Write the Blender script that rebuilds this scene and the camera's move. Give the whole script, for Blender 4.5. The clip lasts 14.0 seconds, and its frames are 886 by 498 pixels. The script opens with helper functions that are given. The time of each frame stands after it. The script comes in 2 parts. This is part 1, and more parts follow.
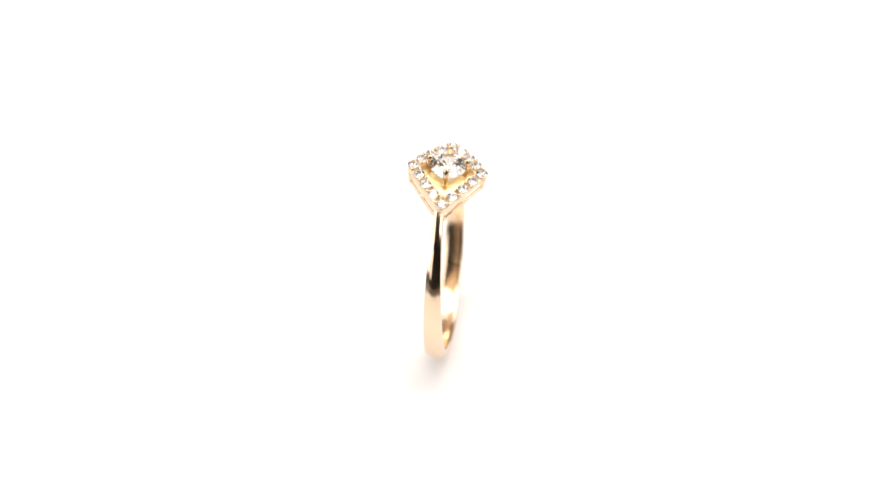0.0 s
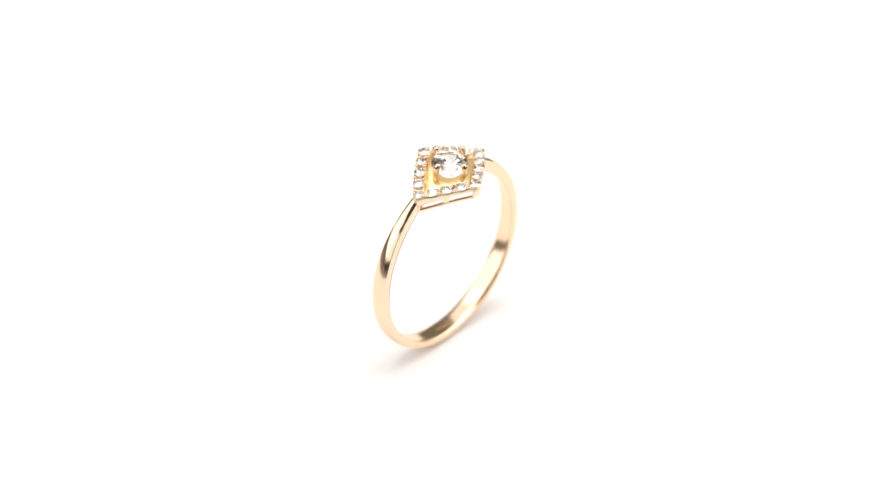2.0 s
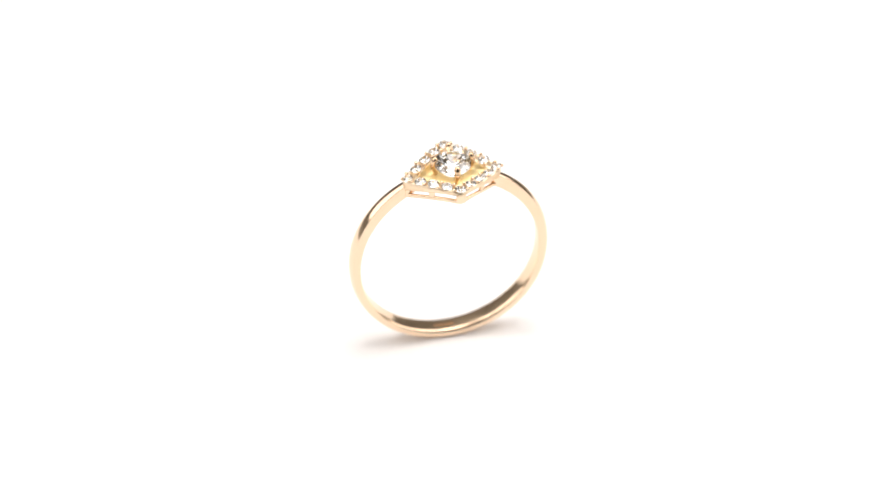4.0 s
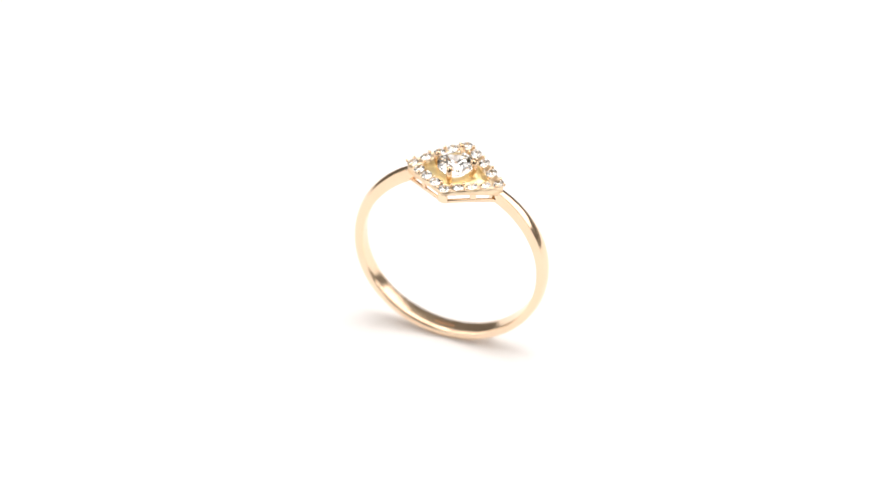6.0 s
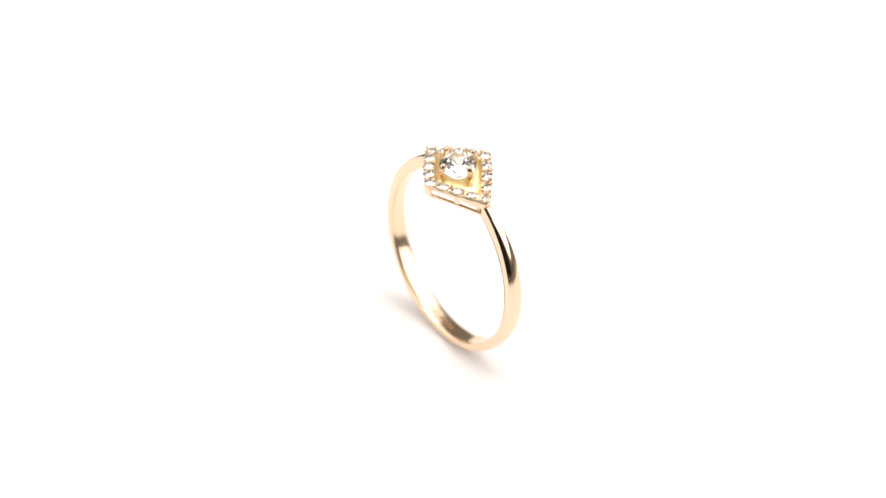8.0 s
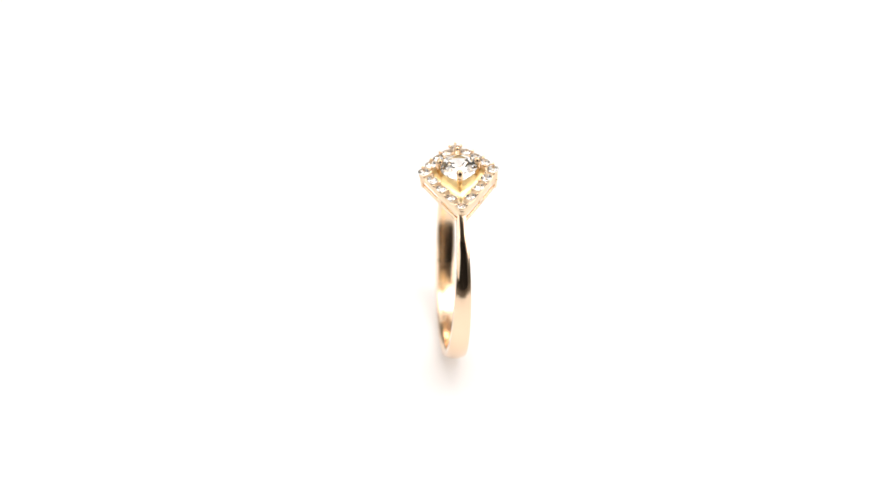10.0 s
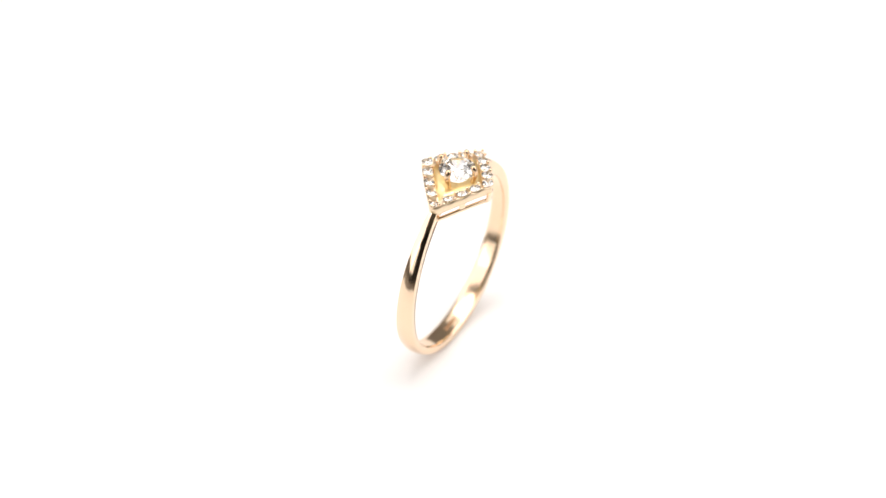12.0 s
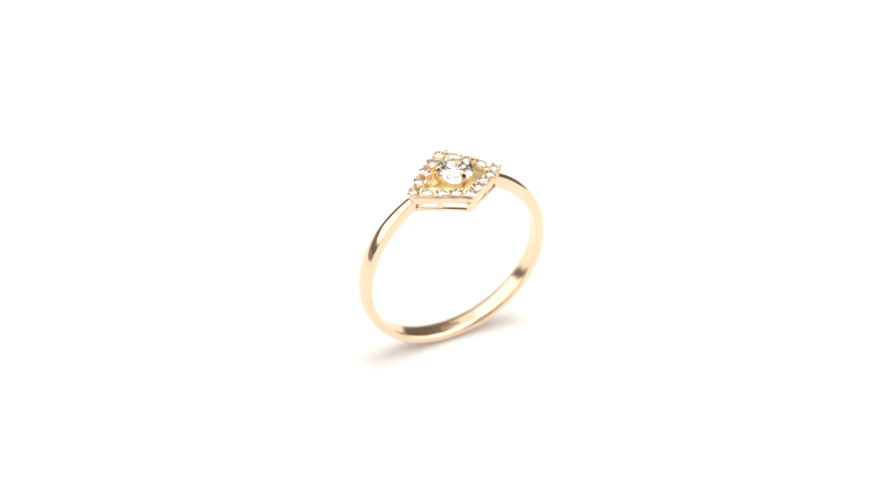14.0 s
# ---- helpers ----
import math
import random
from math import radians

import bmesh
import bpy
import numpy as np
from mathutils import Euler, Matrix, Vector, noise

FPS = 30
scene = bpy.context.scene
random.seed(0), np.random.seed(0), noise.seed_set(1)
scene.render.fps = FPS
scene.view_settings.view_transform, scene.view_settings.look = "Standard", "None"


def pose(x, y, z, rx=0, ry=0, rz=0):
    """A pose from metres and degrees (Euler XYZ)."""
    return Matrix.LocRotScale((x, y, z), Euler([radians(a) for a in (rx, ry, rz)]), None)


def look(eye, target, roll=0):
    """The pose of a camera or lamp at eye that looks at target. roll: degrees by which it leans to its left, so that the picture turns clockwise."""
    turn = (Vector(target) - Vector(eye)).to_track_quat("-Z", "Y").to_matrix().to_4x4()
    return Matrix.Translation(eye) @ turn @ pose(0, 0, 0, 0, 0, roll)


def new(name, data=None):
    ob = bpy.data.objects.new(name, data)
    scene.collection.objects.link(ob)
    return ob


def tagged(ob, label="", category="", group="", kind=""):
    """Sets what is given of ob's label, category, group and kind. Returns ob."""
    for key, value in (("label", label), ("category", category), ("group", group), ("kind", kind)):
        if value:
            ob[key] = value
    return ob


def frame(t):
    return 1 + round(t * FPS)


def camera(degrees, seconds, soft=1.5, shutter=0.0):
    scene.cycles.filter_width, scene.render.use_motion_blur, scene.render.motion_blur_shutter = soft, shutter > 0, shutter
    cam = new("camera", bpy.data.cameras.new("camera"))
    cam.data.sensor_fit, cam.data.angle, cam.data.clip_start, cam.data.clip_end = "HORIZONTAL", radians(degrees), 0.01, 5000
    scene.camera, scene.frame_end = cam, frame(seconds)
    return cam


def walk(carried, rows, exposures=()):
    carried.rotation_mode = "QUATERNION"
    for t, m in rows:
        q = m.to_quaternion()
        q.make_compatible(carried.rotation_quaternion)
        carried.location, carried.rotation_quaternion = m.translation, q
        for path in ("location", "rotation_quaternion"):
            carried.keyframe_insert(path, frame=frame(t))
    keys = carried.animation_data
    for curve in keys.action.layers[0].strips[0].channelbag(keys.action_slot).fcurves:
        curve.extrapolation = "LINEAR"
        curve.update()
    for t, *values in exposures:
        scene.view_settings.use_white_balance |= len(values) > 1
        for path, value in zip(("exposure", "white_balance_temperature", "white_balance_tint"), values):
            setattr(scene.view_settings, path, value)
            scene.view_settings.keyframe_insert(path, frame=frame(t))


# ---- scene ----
# ---- camera ----
EYE = (0.0, -0.280947, 0.252220)
TARGET = (-0.000641, 0.0, 0.010553)
ROLL = 2.219
cam = camera(12.835, 14.0, soft=1.38)
cam.data.dof.use_dof = True
cam.data.dof.focus_distance = 0.362
cam.data.dof.aperture_fstop = 19.0
walk(cam, [(0.0, look(EYE, TARGET, ROLL)), (14.0, look(EYE, TARGET, ROLL))], [(0.0, 0.0), (14.0, 0.0)])

# ---- light: a small studio with softboxes ----
world = bpy.data.worlds.new("studio_air")
world.use_nodes = True
world.node_tree.nodes["Background"].inputs[0].default_value = (0.02, 0.018, 0.016, 1)
world.node_tree.nodes["Background"].inputs[1].default_value = 1.0
scene.world = world
scene.cycles.max_bounces, scene.cycles.transmission_bounces, scene.cycles.glossy_bounces = 20, 20, 10


def softbox(name, eye, target, size_x, size_y, watts, colour=(1, 0.978, 0.957)):
    data = bpy.data.lights.new(name, "AREA")
    data.shape, data.size, data.size_y, data.energy, data.color = "RECTANGLE", size_x, size_y, watts, colour
    lamp = new(name, data)
    lamp.matrix_world = look(eye, target)
    return lamp


softbox("softbox_key", (0.66, 0.04, 0.52), (0, 0, 0.01), 1.06, 0.86, 6.3)
softbox("softbox_fill", (-0.68, -0.11, 0.50), (0, -0.09, 0.01), 1.12, 0.86, 5.3)
softbox("softbox_front", (-0.52, -0.59, 0.33), (0, 0, 0.01), 0.46, 0.46, 0.85)
softbox("softbox_top", (0.04, 0.12, 0.96), (0.02, 0.05, 0), 0.62, 0.60, 4.9)
# added fill with no known source: lifts the stones, walls and shadows from above
softbox("added_ceiling_fill", (0.0, 0.70, 1.68), (0, 0.70, 0), 2.6, 1.6, 15)


# ---- materials ----
def material(name, colour, rough=0.5, metal=0.0):
    m = bpy.data.materials.new(name)
    m.use_nodes = True
    b = m.node_tree.nodes["Principled BSDF"]
    b.inputs["Base Color"].default_value = (*colour, 1)
    b.inputs["Roughness"].default_value = rough
    b.inputs["Metallic"].default_value = metal
    return m, m.node_tree, b


def grain(nt, b, scale, lo, hi, bump_scale, bump, strength, rough=None):
    """Two sizes of noise: one tints the colour, one lifts the surface; rough is a range that follows the first."""
    n = nt.nodes
    co = n.new("ShaderNodeTexCoord")
    big = n.new("ShaderNodeTexNoise")
    big.inputs["Scale"].default_value, big.inputs["Detail"].default_value = scale, 4
    ramp = n.new("ShaderNodeValToRGB")
    ramp.color_ramp.elements[0].position, ramp.color_ramp.elements[1].position = 0.3, 0.7
    ramp.color_ramp.elements[0].color, ramp.color_ramp.elements[1].color = (*lo, 1), (*hi, 1)
    nt.links.new(co.outputs["Object"], big.inputs["Vector"])
    nt.links.new(big.outputs["Fac"], ramp.inputs["Fac"])
    nt.links.new(ramp.outputs["Color"], b.inputs["Base Color"])
    fine = n.new("ShaderNodeTexNoise")
    fine.inputs["Scale"].default_value, fine.inputs["Detail"].default_value = bump_scale, 3
    lift = n.new("ShaderNodeBump")
    lift.inputs["Distance"].default_value, lift.inputs["Strength"].default_value = bump, strength
    nt.links.new(co.outputs["Object"], fine.inputs["Vector"])
    nt.links.new(fine.outputs["Fac"], lift.inputs["Height"])
    nt.links.new(lift.outputs["Normal"], b.inputs["Normal"])
    if rough:
        span = n.new("ShaderNodeMapRange")
        span.inputs["To Min"].default_value, span.inputs["To Max"].default_value = rough
        nt.links.new(big.outputs["Fac"], span.inputs["Value"])
        nt.links.new(span.outputs["Result"], b.inputs["Roughness"])


GOLD, nt, b = material("polished_yellow_gold", (0.84, 0.64, 0.45), 0.07, 1.0)
grain(nt, b, 400, (0.87, 0.665, 0.47), (0.90, 0.695, 0.505), 900, 0.00004, 0.25, (0.10, 0.17))
# prong gold: dark reflections are put into its colour, below the other golds
DIMMED, nt, b = material("dimmed_mirror_gold", (0.84, 0.63, 0.42), 0.03, 1.0)
grain(nt, b, 700, (0.74, 0.54, 0.35), (0.80, 0.59, 0.39), 1500, 0.00002, 0.2, (0.02, 0.05))
INNER, nt, b = material("brushed_gold_inside", (0.83, 0.64, 0.45), 0.2, 1.0)
grain(nt, b, 400, (0.86, 0.655, 0.455), (0.90, 0.695, 0.495), 1200, 0.00003, 0.4, (0.13, 0.20))
SATIN, nt, b = material("cast_yellow_gold", (0.93, 0.66, 0.33), 0.22, 1.0)
grain(nt, b, 700, (0.86, 0.69, 0.48), (0.90, 0.735, 0.54), 2600, 0.00003, 0.5, (0.28, 0.42))
# halo floor: the yellow glow of light bounced between gold walls is painted in
ROUGH, nt, b = material("bounce_tinted_cast_gold", (0.92, 0.66, 0.36), 0.5, 1.0)
grain(nt, b, 700, (0.95, 0.75, 0.38), (0.98, 0.80, 0.45), 1800, 0.00010, 0.7, (0.32, 0.48))
ETCH, nt, b = material("etched_gold", (0.45, 0.26, 0.14), 0.45, 1.0)
grain(nt, b, 900, (0.38, 0.21, 0.11), (0.50, 0.30, 0.17), 3000, 0.00003, 0.5)
STONE, nt, b = material("clear_cut_stone", (1, 1, 1), 0.0)
b.inputs["IOR"].default_value = 2.15
b.inputs["Transmission Weight"].default_value = 1.0
WHITE, nt, b = material("matt_white_acrylic", (0.84, 0.835, 0.83), 0.6)
grain(nt, b, 60, (0.845, 0.825, 0.822), (0.86, 0.84, 0.836), 1500, 0.00005, 0.1)
b.inputs["Specular IOR Level"].default_value = 0.2
DARK, nt, b = material("dark_table_laminate", (0.08, 0.065, 0.05), 0.6)
grain(nt, b, 12, (0.07, 0.056, 0.044), (0.095, 0.078, 0.06), 400, 0.0002, 0.2)
# unseen wall behind the camera, made near black to give the gold dark reflections
DARK_WALL, nt, b = material("unseen_dark_wall", (0.03, 0.026, 0.024), 0.95)
grain(nt, b, 6, (0.026, 0.022, 0.02), (0.036, 0.031, 0.028), 300, 0.0005, 0.3)
PLASTER, nt, b = material("studio_wall_paint", (0.44, 0.41, 0.375), 0.9)
grain(nt, b, 3, (0.42, 0.39, 0.355), (0.46, 0.43, 0.395), 200, 0.0005, 0.2)


# ---- helpers for meshes ----
MM = 0.001


def part(name, bm, mat, parent=None, label="", smooth=True):
    me = bpy.data.meshes.new(name)
    bmesh.ops.recalc_face_normals(bm, faces=bm.faces)
    for f in bm.faces:
        f.smooth = smooth
    bm.to_mesh(me)
    bm.free()
    me.materials.append(mat)
    ob = new(name, me)
    if parent:
        ob.parent = parent
    if label:
        tagged(ob, label)
    return ob


def shared(name, me, m, parent):
    """One more piece on a mesh that others have too."""
    ob = new(name, me)
    ob.parent = parent
    ob.matrix_basis = m
    return ob


def box_bm(sx, sy, sz, bevel=0.0, m=None):
    bm = bmesh.new()
    bmesh.ops.create_cube(bm, size=1, matrix=Matrix.Diagonal((sx, sy, sz, 1)))
    if bevel:
        bmesh.ops.bevel(bm, geom=bm.edges[:], offset=bevel, segments=2, profile=0.5, affect="EDGES")
    if m:
        bm.transform(m)
    return bm


def loft(rings, closed_along=False, caps=True):
    """Faces between rings of equally many points."""
    bm = bmesh.new()
    vs = [[bm.verts.new(p) for p in ring] for ring in rings]
    n = len(vs[0])
    for i in range(len(vs) if closed_along else len(vs) - 1):
        a, c = vs[i], vs[(i + 1) % len(vs)]
        for j in range(n):
            bm.faces.new((a[j], a[(j + 1) % n], c[(j + 1) % n], c[j]))
    if caps and not closed_along:
        bm.faces.new(vs[0])
        bm.faces.new(vs[-1])
    return bm


# ---- the studio ----
def slab(name, sx, sy, sz, x, y, z, mat):
    ob = part(name, box_bm(sx, sy, sz), mat, smooth=False)
    ob.location = (x, y, z)
    return tagged(ob, kind="structure")


TABLE_Z = -0.020
slab("floor", 3.2, 3.2, 0.1, 0, 0, -0.80, DARK)
slab("ceiling", 3.2, 3.2, 0.1, 0, 0, 1.75, PLASTER)
slab("wall_north", 3.2, 0.1, 2.45, 0, 1.55, 0.475, PLASTER)
slab("wall_south", 3.2, 0.1, 2.45, 0, -1.55, 0.475, DARK_WALL)
slab("wall_east", 0.1, 3.0, 2.45, 1.55, 0, 0.475, PLASTER)
slab("wall_west", 0.1, 3.0, 2.45, -1.55, 0, 0.475, PLASTER)


def table():
    top = new("table")
    tagged(top, "dark laminate studio table under the white turntable", "table")
    t = part("tabletop", box_bm(1.4, 1.2, 0.03, 0.004), DARK, top)
    t.location = (0, 0, TABLE_Z - 0.015)
    for sx in (-1, 1):
        for sy in (-1, 1):
            leg = part("leg", box_bm(0.05, 0.05, 0.70, 0.004), DARK, top)
            leg.location = (sx * 0.65, sy * 0.55, TABLE_Z - 0.03 - 0.35)
    return top


def disc_bm(profile, n=128):
    return loft([[(r * math.cos(2 * math.pi * k / n), r * math.sin(2 * math.pi * k / n), z) for k in range(n)] for r, z in profile])


def turntable():
    base = new("turntable")
    tagged(base, "matt white round display turntable holding the ring", "turntable")
    part("plate", disc_bm([(0.0705, -0.008), (0.0740, -0.0075), (0.0745, -0.004), (0.0740, -0.0010), (0.0732, 0.0)]), WHITE, base)
    part("foot", disc_bm([(0.050, TABLE_Z), (0.052, TABLE_Z + 0.001), (0.052, -0.009), (0.050, -0.0081)], 64), WHITE, base)
    return base


# ---- the ring (lengths in mm, centre of the hoop at the origin) ----
R_OUT, R_IN = 9.59, 8.63
TIP, SIDE = 4.23, 3.21          # centres of the corner stones
DOME = 0.22                    # rise of the band's outer face, as a part of half its width
BOW = 0.17                     # how far the sides bow outwards
INRAD = TIP * SIDE / math.hypot(TIP, SIDE)


def along(c, u):
    """A point of the kite's line, from corner c a part u of the way to the next: the sides bow outwards."""
    corners = [(TIP, 0), (0, SIDE), (-TIP, 0), (0, -SIDE)]
    a, d = Vector(corners[c % 4]), Vector(corners[(c + 1) % 4])
    out = Vector(((d - a).y, -(d - a).x)).normalized()
    return a.lerp(d, u) + out * BOW * 4 * u * (1 - u)


def stone_z(x, y=0):
    return 10.74 - 0.76 * abs(x / TIP) ** 1.66


def rim_z(x, y=0):
    return stone_z(x) - 0.12


def rail_z(x, y=0):
    return 8.78 - 1.0 * (x / TIP) ** 2 + 0.066 * y     # follows the finger; square to the band, not to the head


def bar_z(x, y=0):
    return 9.80 - 1.1 * (x / TIP) ** 2 + 0.066 * y


def shank_bm():
    rings = []
    n = 160
    for i in range(n + 1):
        a = radians(-90 + (-157 + 314 * i / n))
        s = abs(-157 + 314 * i / n) / 180
        half = 0.93 * (1.0 - 0.60 * (s / 0.87) ** 2.8)
        up = max(0.0, (s - 0.45) / 0.42)
        ro = R_OUT + 0.68 * up ** 1.4
        ri = R_IN + 0.28 * up ** 2
        bevel = 0.12 * half                      # the outer face is nearly flat, with well rounded edges
        prof = []
        for k in range(13):
            w = -1 + 2 * k / 12
            prof.append((w * (half - bevel), ro - DOME * half * w * w))
        edge = ro - DOME * half
        for k in range(1, 5):
            t = radians(8 + 82 * k / 4)
            prof.append((half - bevel + bevel * (math.sin(t) - math.sin(radians(8))) / (1 - math.sin(radians(8))), edge - 0.8 * bevel * (math.cos(radians(8)) - math.cos(t))))
        prof += [(half, ri + 0.12), (half * 0.86, ri + 0.02)]
        for k in range(1, 6):                    # slightly crowned inside
            w = 0.86 - 1.72 * k / 6
            prof.append((w * half, ri + 0.02 - 0.02 * (1 - (w / 0.86) ** 2)))
        prof += [(-half * 0.86, ri + 0.02), (-half, ri + 0.12)]
        for k in range(4, 0, -1):
            t = radians(8 + 82 * k / 4)
            prof.append((-(half - bevel + bevel * (math.sin(t) - math.sin(radians(8))) / (1 - math.sin(radians(8)))), edge - 0.8 * bevel * (math.cos(radians(8)) - math.cos(t))))
        bend = 0.27 * up ** 2 if math.cos(a) < 0 else 0.0      # one shoulder is slightly bent
        rings.append([Vector((r * math.cos(a), y + bend, r * math.sin(a))) * MM for y, r in prof])
    return loft(rings)


def kite_loop(section, steps=10, fan=6):
    """A bar that runs round the kite: section is a list of (offset outwards, function z of x, dz, how much lower beside a stone).
    Outer corners are round."""
    corners = [(TIP, 0), (0, SIDE), (-TIP, 0), (0, -SIDE)]
    stations = []
    for c in range(4):
        a, d = Vector(corners[c]), Vector(corners[(c + 1) % 4])
        before = a - Vector(corners[c - 1])
        n0, n1 = Vector((before.y, -before.x)).normalized(), Vector(((d - a).y, -(d - a).x)).normalized()
        for k in range(fan + 1):
            stations.append((a, n0.slerp(n1, k / fan), 1.0))
        for k in range(1, steps):
            stations.append((along(c, k / steps), n1, 0.5 + 0.5 * math.cos(8 * math.pi * k / steps)))
    rings = []
    for base, out, beside in stations:
        ring = []
        for off, zf, dz, *dip in section:
            p = base + out * off if off > 0 else base * (1 + off / INRAD)
            ring.append(Vector((p.x, p.y, zf(base.x, base.y) + dz - (dip[0] * beside ** 0.7 if dip else 0))) * MM)
        rings.append(ring)
    bm = loft(rings, closed_along=True)
    bmesh.ops.remove_doubles(bm, verts=bm.verts[:], dist=1e-7)
    return bm


def floor_bm(n=96):
    """The plate inside the halo: a kite outside, a round seat for the centre stone inside."""
    rings = []
    for k in range(n):
        c, u = divmod(4 * k / n, 1)
        p = along(int(c), u) * (1 - 0.46 / INRAD)
        q = p.normalized() * 1.05
        m = p.lerp(q, 0.5)
        za, zb, zm = rim_z(p.x) - 0.36, 10.24, 0.5 * (rim_z(p.x) - 0.36 + 10.24) - 0.14
        rings.append([Vector(v) * MM for v in ((p.x, p.y, za), (m.x, m.y, zm), (q.x, q.y, zb), (q.x, q.y, zb - 0.12), (m.x, m.y, zm - 0.12), (p.x, p.y, za - 0.12))])
    return loft(rings, closed_along=True)


def brilliant_bm(radius):
    """A round brilliant cut, girdle at z = 0."""
    pts = []
    for k in range(8):
        a, h = radians(45 * k), radians(45 * k + 22.5)
        pts.append((0.57 * math.cos(a), 0.57 * math.sin(a), 0.315))
        pts.append((0.775 * math.cos(h), 0.775 * math.sin(h), 0.222))
        pts.append((0.22 * math.cos(h), 0.22 * math.sin(h), -0.715))
        for g in (a, h):
            pts.append((math.cos(g), math.sin(g), 0.025))
            pts.append((math.cos(g), math.sin(g), -0.025))
    pts.append((0, 0, -0.88))
    bm = bmesh.new()
    for p in pts:
        bm.verts.new(Vector(p) * radius * MM)
    bmesh.ops.convex_hull(bm, input=bm.verts[:])
    bmesh.ops.dissolve_limit(bm, angle_limit=radians(0.6), verts=bm.verts[:], edges=bm.edges[:])
    return bm


def sphere_bm(radius, squash=1.0):
    bm = bmesh.new()
    bmesh.ops.create_icosphere(bm, subdivisions=2, radius=radius * MM)
    bm.transform(Matrix.Diagonal((1, 1, squash, 1)))
    return bm


def tube_bm(spine, n=14):
    """Round bar along (x, z, radius) in the xz plane, in mm, with a domed end."""
    rings = []
    for i, (x, z, r) in enumerate(spine):
        a, c = spine[max(0, i - 1)], spine[min(len(spine) - 1, i + 1)]
        d = Vector((c[0] - a[0], 0, c[1] - a[1])).normalized()
        e = Vector((0, 1, 0)).cross(d)
        rings.append([(Vector((x, 0, z)) + e * r * math.cos(2 * math.pi * k / n) + Vector((0, 1, 0)) * r * math.sin(2 * math.pi * k / n)) * MM for k in range(n)])
    return loft(rings)


def finger_ring():
    ring = new("ring")
    tagged(ring, "polished yellow gold ring with kite-shaped halo of clear stones, upright", "ring")
    lift = Matrix.Translation((0, 0, R_OUT * MM))

    # the head sits slightly askew on the band
    head = lift @ Matrix.Translation(Vector((-0.075, 0.237, 9.5)) * MM) @ pose(0, 0, 0, -3.87, 0, 0) @ pose(0, 0, 0, 0, 0, -0.33) @ Matrix.Translation((0, 0, -9.5 * MM))

    def put(ob, at=head):
        ob.matrix_basis = at @ ob.matrix_basis
        return ob

    shank = put(part("shank", shank_bm(), GOLD, ring, "smooth polished gold band that narrows towards the head"), lift)
    shank.data.materials.append(INNER)
    for f in shank.data.polygons:
        away = Vector((f.center.x, 0, f.center.z)).normalized()
        if f.normal.dot(away) < -0.7:
            f.material_index = 1
    # worn stamp inside the bottom of the band
    for k, (ang, w, h) in enumerate(((-2.6, 0.55, 0.42), (0.9, 0.7, 0.36), (4.2, 0.35, 0.42), (7.0, 0.45, 0.3))):
        bar = part("stamp_mark", box_bm(w * MM, h * MM, 0.02 * MM, 0.004 * MM), ETCH, shank, "small worn stamp mark")
        a = radians(-90 + ang)
        bar.matrix_basis = Matrix.Translation(Vector((math.cos(a), 0, math.sin(a))) * (R_IN - 0.004) * MM) @ pose(0, 0, 0, 0, -ang, 0)

    z = rim_z
    halo = put(part("halo_frame", kite_loop([(0.30, z, -0.04, 0.16), (0.42, z, -0.08, 0.16), (0.455, z, -0.17, 0.14), (0.45, z, -0.50), (0.42, bar_z, 0.10), (0.36, bar_z, 0.0), (0.18, bar_z, 0.04), (0.10, z, -0.62),
                                             (-0.30, z, -0.62), (-0.46, z, -0.56), (-0.50, z, -0.40), (-0.53, z, -0.14, 0.22), (-0.46, z, -0.02, 0.24),
                                             (-0.36, z, 0.0, 0.20), (-0.26, z, -0.48), (0.18, z, -0.48), (0.27, z, -0.02, 0.18)], steps=32),
                    SATIN, ring, "kite-shaped gold rim set with small clear stones"))
    rail = put(part("gallery_rail", kite_loop([(0.24, rail_z, 0.42), (0.30, rail_z, 0.36), (0.28, rail_z, 0.06), (0.18, rail_z, -0.02),
                                               (0.09, rail_z, 0.0), (0.05, rail_z, 0.06), (0.06, rail_z, 0.34), (0.11, rail_z, 0.41)]), GOLD, ring))
    # posts between the rail and the halo, at the corners and half way along each side
    for k in range(8):
        u = k / 2
        i, f = int(u) % 4, u % 1
        side = math.atan2(SIDE, TIP)
        x, y = along(i, f)
        lo, hi = rail_z(x, y) + 0.12, bar_z(x, y) + 0.15
        g0, g1 = (1 - 0.10 / INRAD, 1 - 0.04 / INRAD) if k % 4 == 0 else (1 + 0.12 / INRAD, 1 + 0.22 / INRAD)
        w = 0.56 if k % 2 else (0.72 if k % 4 == 0 else 0.9)
        turn = (-1 if k in (1, 5) else 1) * math.degrees(side) if k % 2 else (90 if k % 4 == 0 else 0)
        bm = box_bm(w * MM, (0.7 if k % 4 == 0 else 0.26) * MM, 1 * MM, 0.04 * MM)
        for v in bm.verts:
            t = v.co.z / MM + 0.5
            g = g0 * (1 - t) + g1 * t
            p = pose(0, 0, 0, 0, 0, turn) @ Vector((v.co.x, v.co.y, 0))
            v.co = p + Vector((x * g, y * g, lo + (hi - lo) * t)) * MM
        put(part("gallery_post", bm, GOLD, ring))
    # halo stones and the beads that hold them
    small = None
    bead = None
    corner = [(1, 0), (0, 1), (-1, 0), (0, -1)]
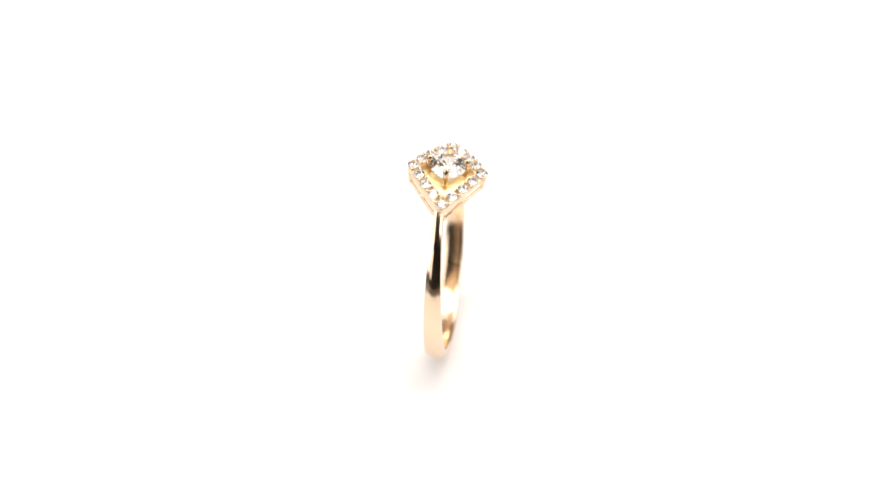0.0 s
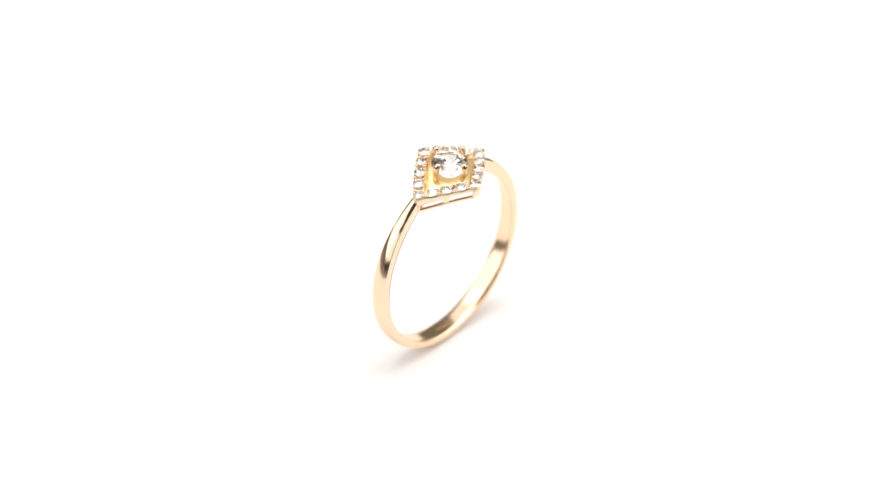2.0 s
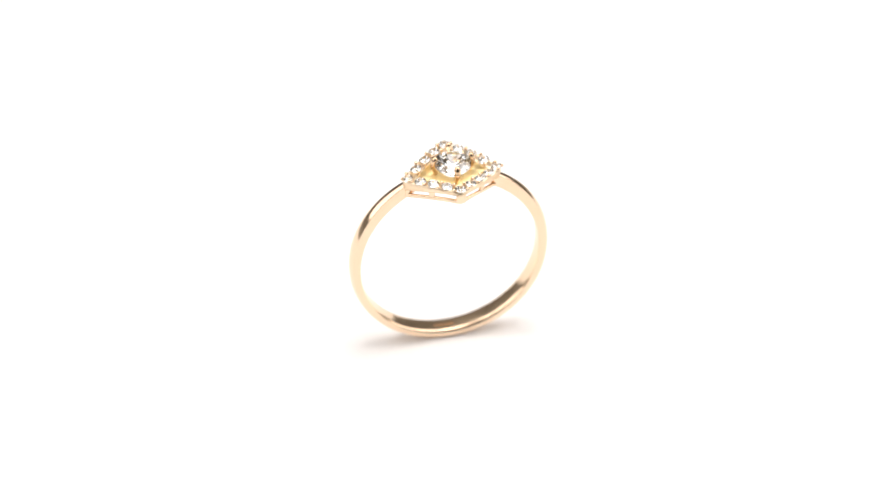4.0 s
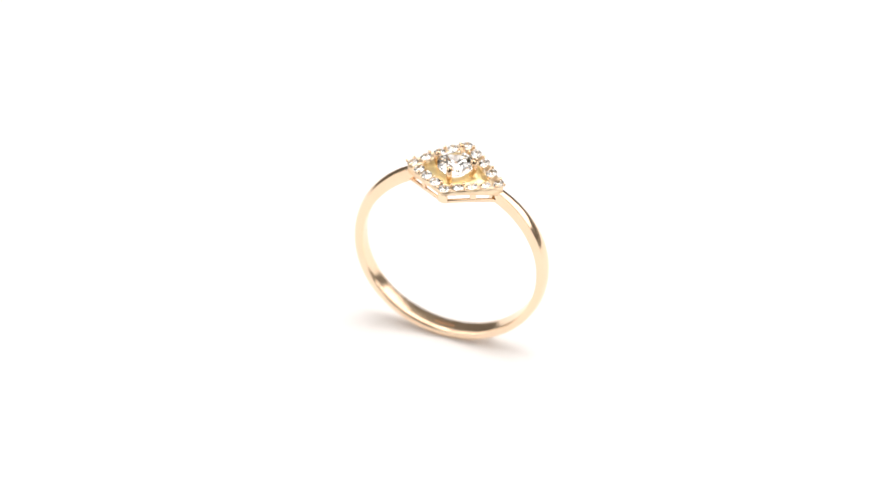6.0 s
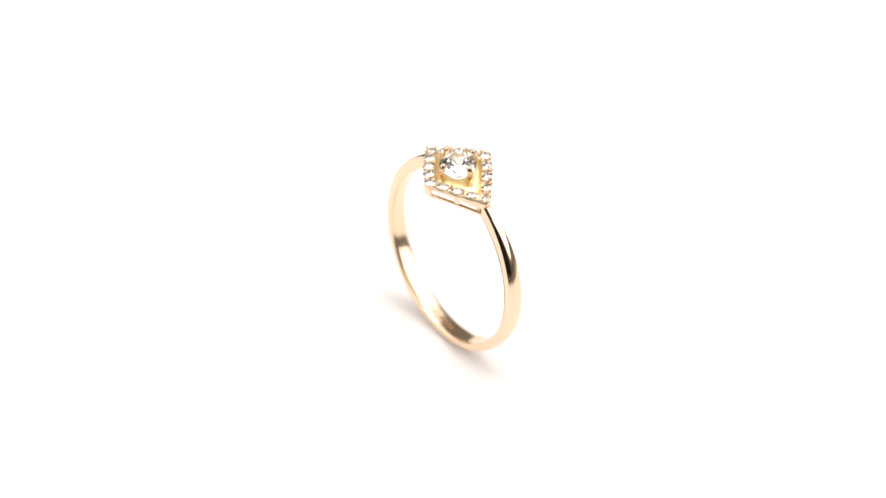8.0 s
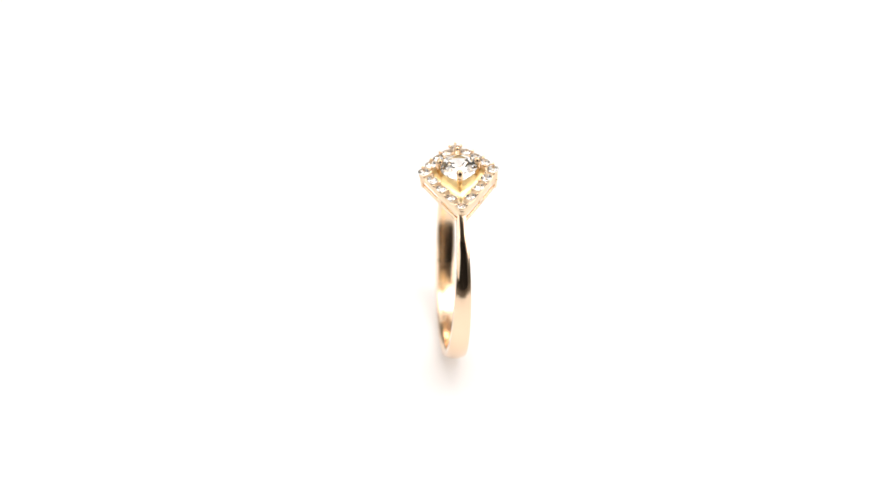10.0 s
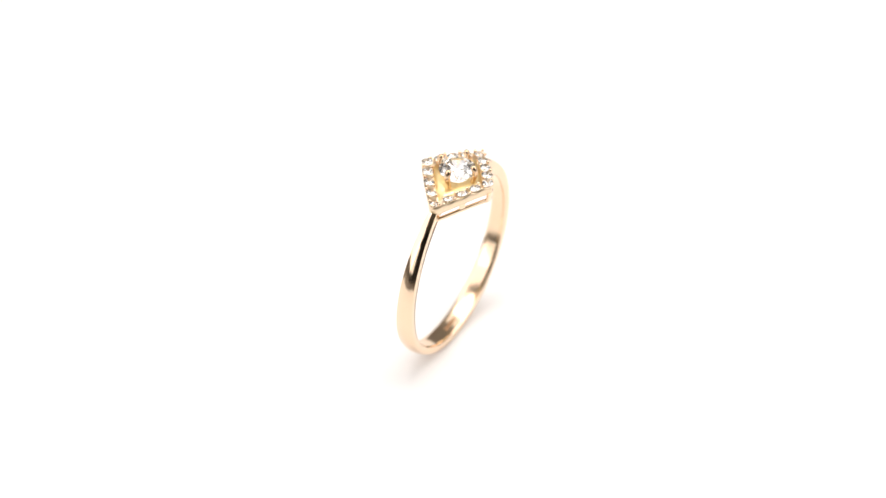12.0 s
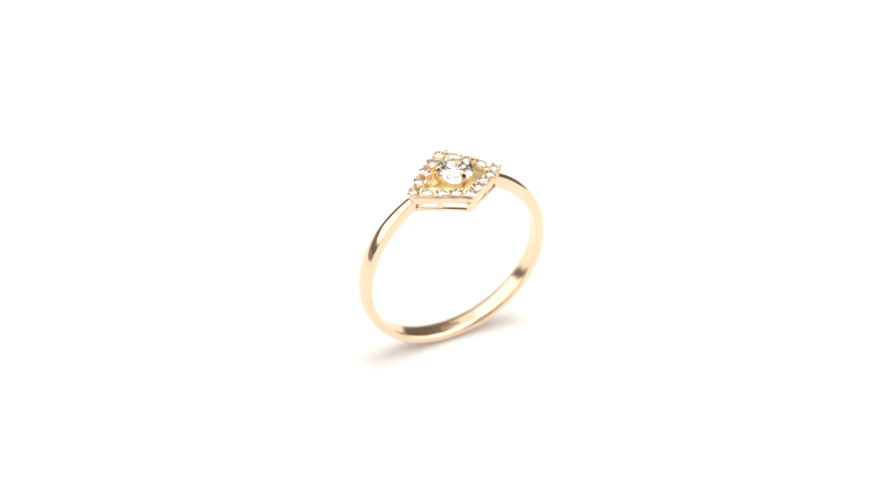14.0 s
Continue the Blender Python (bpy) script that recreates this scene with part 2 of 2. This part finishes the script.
    for c in range(4):
        for k in range(4):
            f = k / 4
            x, y = along(c, f)
            tilt = math.degrees(math.atan(-1.19 * math.copysign(abs(x / TIP) ** 0.6, x) / TIP))
            m = Matrix.Translation(Vector((x, y, stone_z(x) - 0.10)) * MM) @ pose(0, 0, 0, 0, -tilt, 23 * (4 * c + k))
            if small is None:
                small = part("halo_stone", brilliant_bm(0.53), STONE, halo, "small round clear stone", smooth=False)
                small.matrix_basis = m
            else:
                stone = shared("halo_stone", small.data, m, halo)
                tagged(stone, "small round clear stone")
            # beads half way to the next stone, inside and outside
            f2 = (k + 0.5) / 4
            qx, qy = along(c, f2)
            for off in (0.35, -0.36):
                g = 1 + off / INRAD
                bmx = Matrix.Translation(Vector((qx * g, qy * g, stone_z(qx) - 0.08)) * MM)
                if bead is None:
                    bead = part("bead", sphere_bm(0.18), GOLD, halo)
                    bead.matrix_basis = bmx
                else:
                    shared("bead", bead.data, bmx, halo)
        if c % 2:
            continue
        # a claw on each long corner
        g = 1.0 + 0.34 / INRAD
        x, y = corner[c][0] * TIP * g, corner[c][1] * SIDE * g
        shared("bead", bead.data, Matrix.Translation(Vector((x, y, stone_z(corner[c][0] * TIP) - 0.03)) * MM) @ Matrix.Diagonal((0.8, 0.8, 1.0, 1)), halo)
    # centre stone over the open floor of the halo
    put(part("halo_floor", floor_bm(), ROUGH, ring, "gold floor of the halo with a round seat, yellow bounced light in its colour"))
    gem = put(part("centre_stone", brilliant_bm(1.74), STONE, ring, "large round brilliant-cut clear stone", smooth=False))
    gem.matrix_basis = gem.matrix_basis @ Matrix.Translation((0, 0, 11.06 * MM)) @ pose(0, 0, 0, 0, 0, 11)
    gem.visible_shadow = False        # light passes through the clear stone
    spine = [(1.32, 9.2, 0.22), (1.54, 9.9, 0.23), (1.74, 10.55, 0.25), (1.86, 11.08, 0.27), (1.84, 11.42, 0.28), (1.77, 11.66, 0.30), (1.71, 11.83, 0.29), (1.66, 11.96, 0.22), (1.63, 12.04, 0.13), (1.62, 12.06, 0.03)]
    prong = put(part("prong", tube_bm(spine), DIMMED, ring, "gold claw with a rounded tip"))
    for k in range(1, 4):
        shared("prong", prong.data, prong.matrix_basis @ pose(0, 0, 0, 0, 0, 90 * k), ring)["label"] = "gold claw with a rounded tip"
    return ring


table()
plate = turntable()
ring = finger_ring()


# ---- what moves: the turntable carries the ring round ----
START, RATE = -96.176, -16.8413      # degrees, degrees a second
# the table's uneven pace: seconds, degrees ahead or behind
DRIFT = ((0, 0.75), (0.5, 0.55), (1.5, -0.1), (3, -0.6), (5.5, -0.55), (8, -0.35), (11, 0.5), (14, 0.5))
OFF_X, OFF_Y = -0.010, -0.466      # the ring's place on the plate, mm
LEAN_X, LEAN_Y = 1.896, 0.046      # how it leans, degrees


def motions():
    up = Matrix.Translation((0, 0, R_OUT * MM))
    stand = Matrix.Translation((OFF_X * MM, OFF_Y * MM, 0)) @ up @ pose(0, 0, 0, LEAN_X, 0, 0) @ pose(0, 0, 0, 0, LEAN_Y, 0) @ up.inverted()
    times = [0.5 * k for k in range(29)]
    turn = [(t, START + RATE * t + float(np.interp(t, *zip(*DRIFT)))) for t in times]
    walk(ring, [(t, pose(0, 0, 0, 0, 0, a) @ stand) for t, a in turn])
    walk(plate, [(t, pose(0, 0, 0, 0, 0, a)) for t, a in turn])


motions()
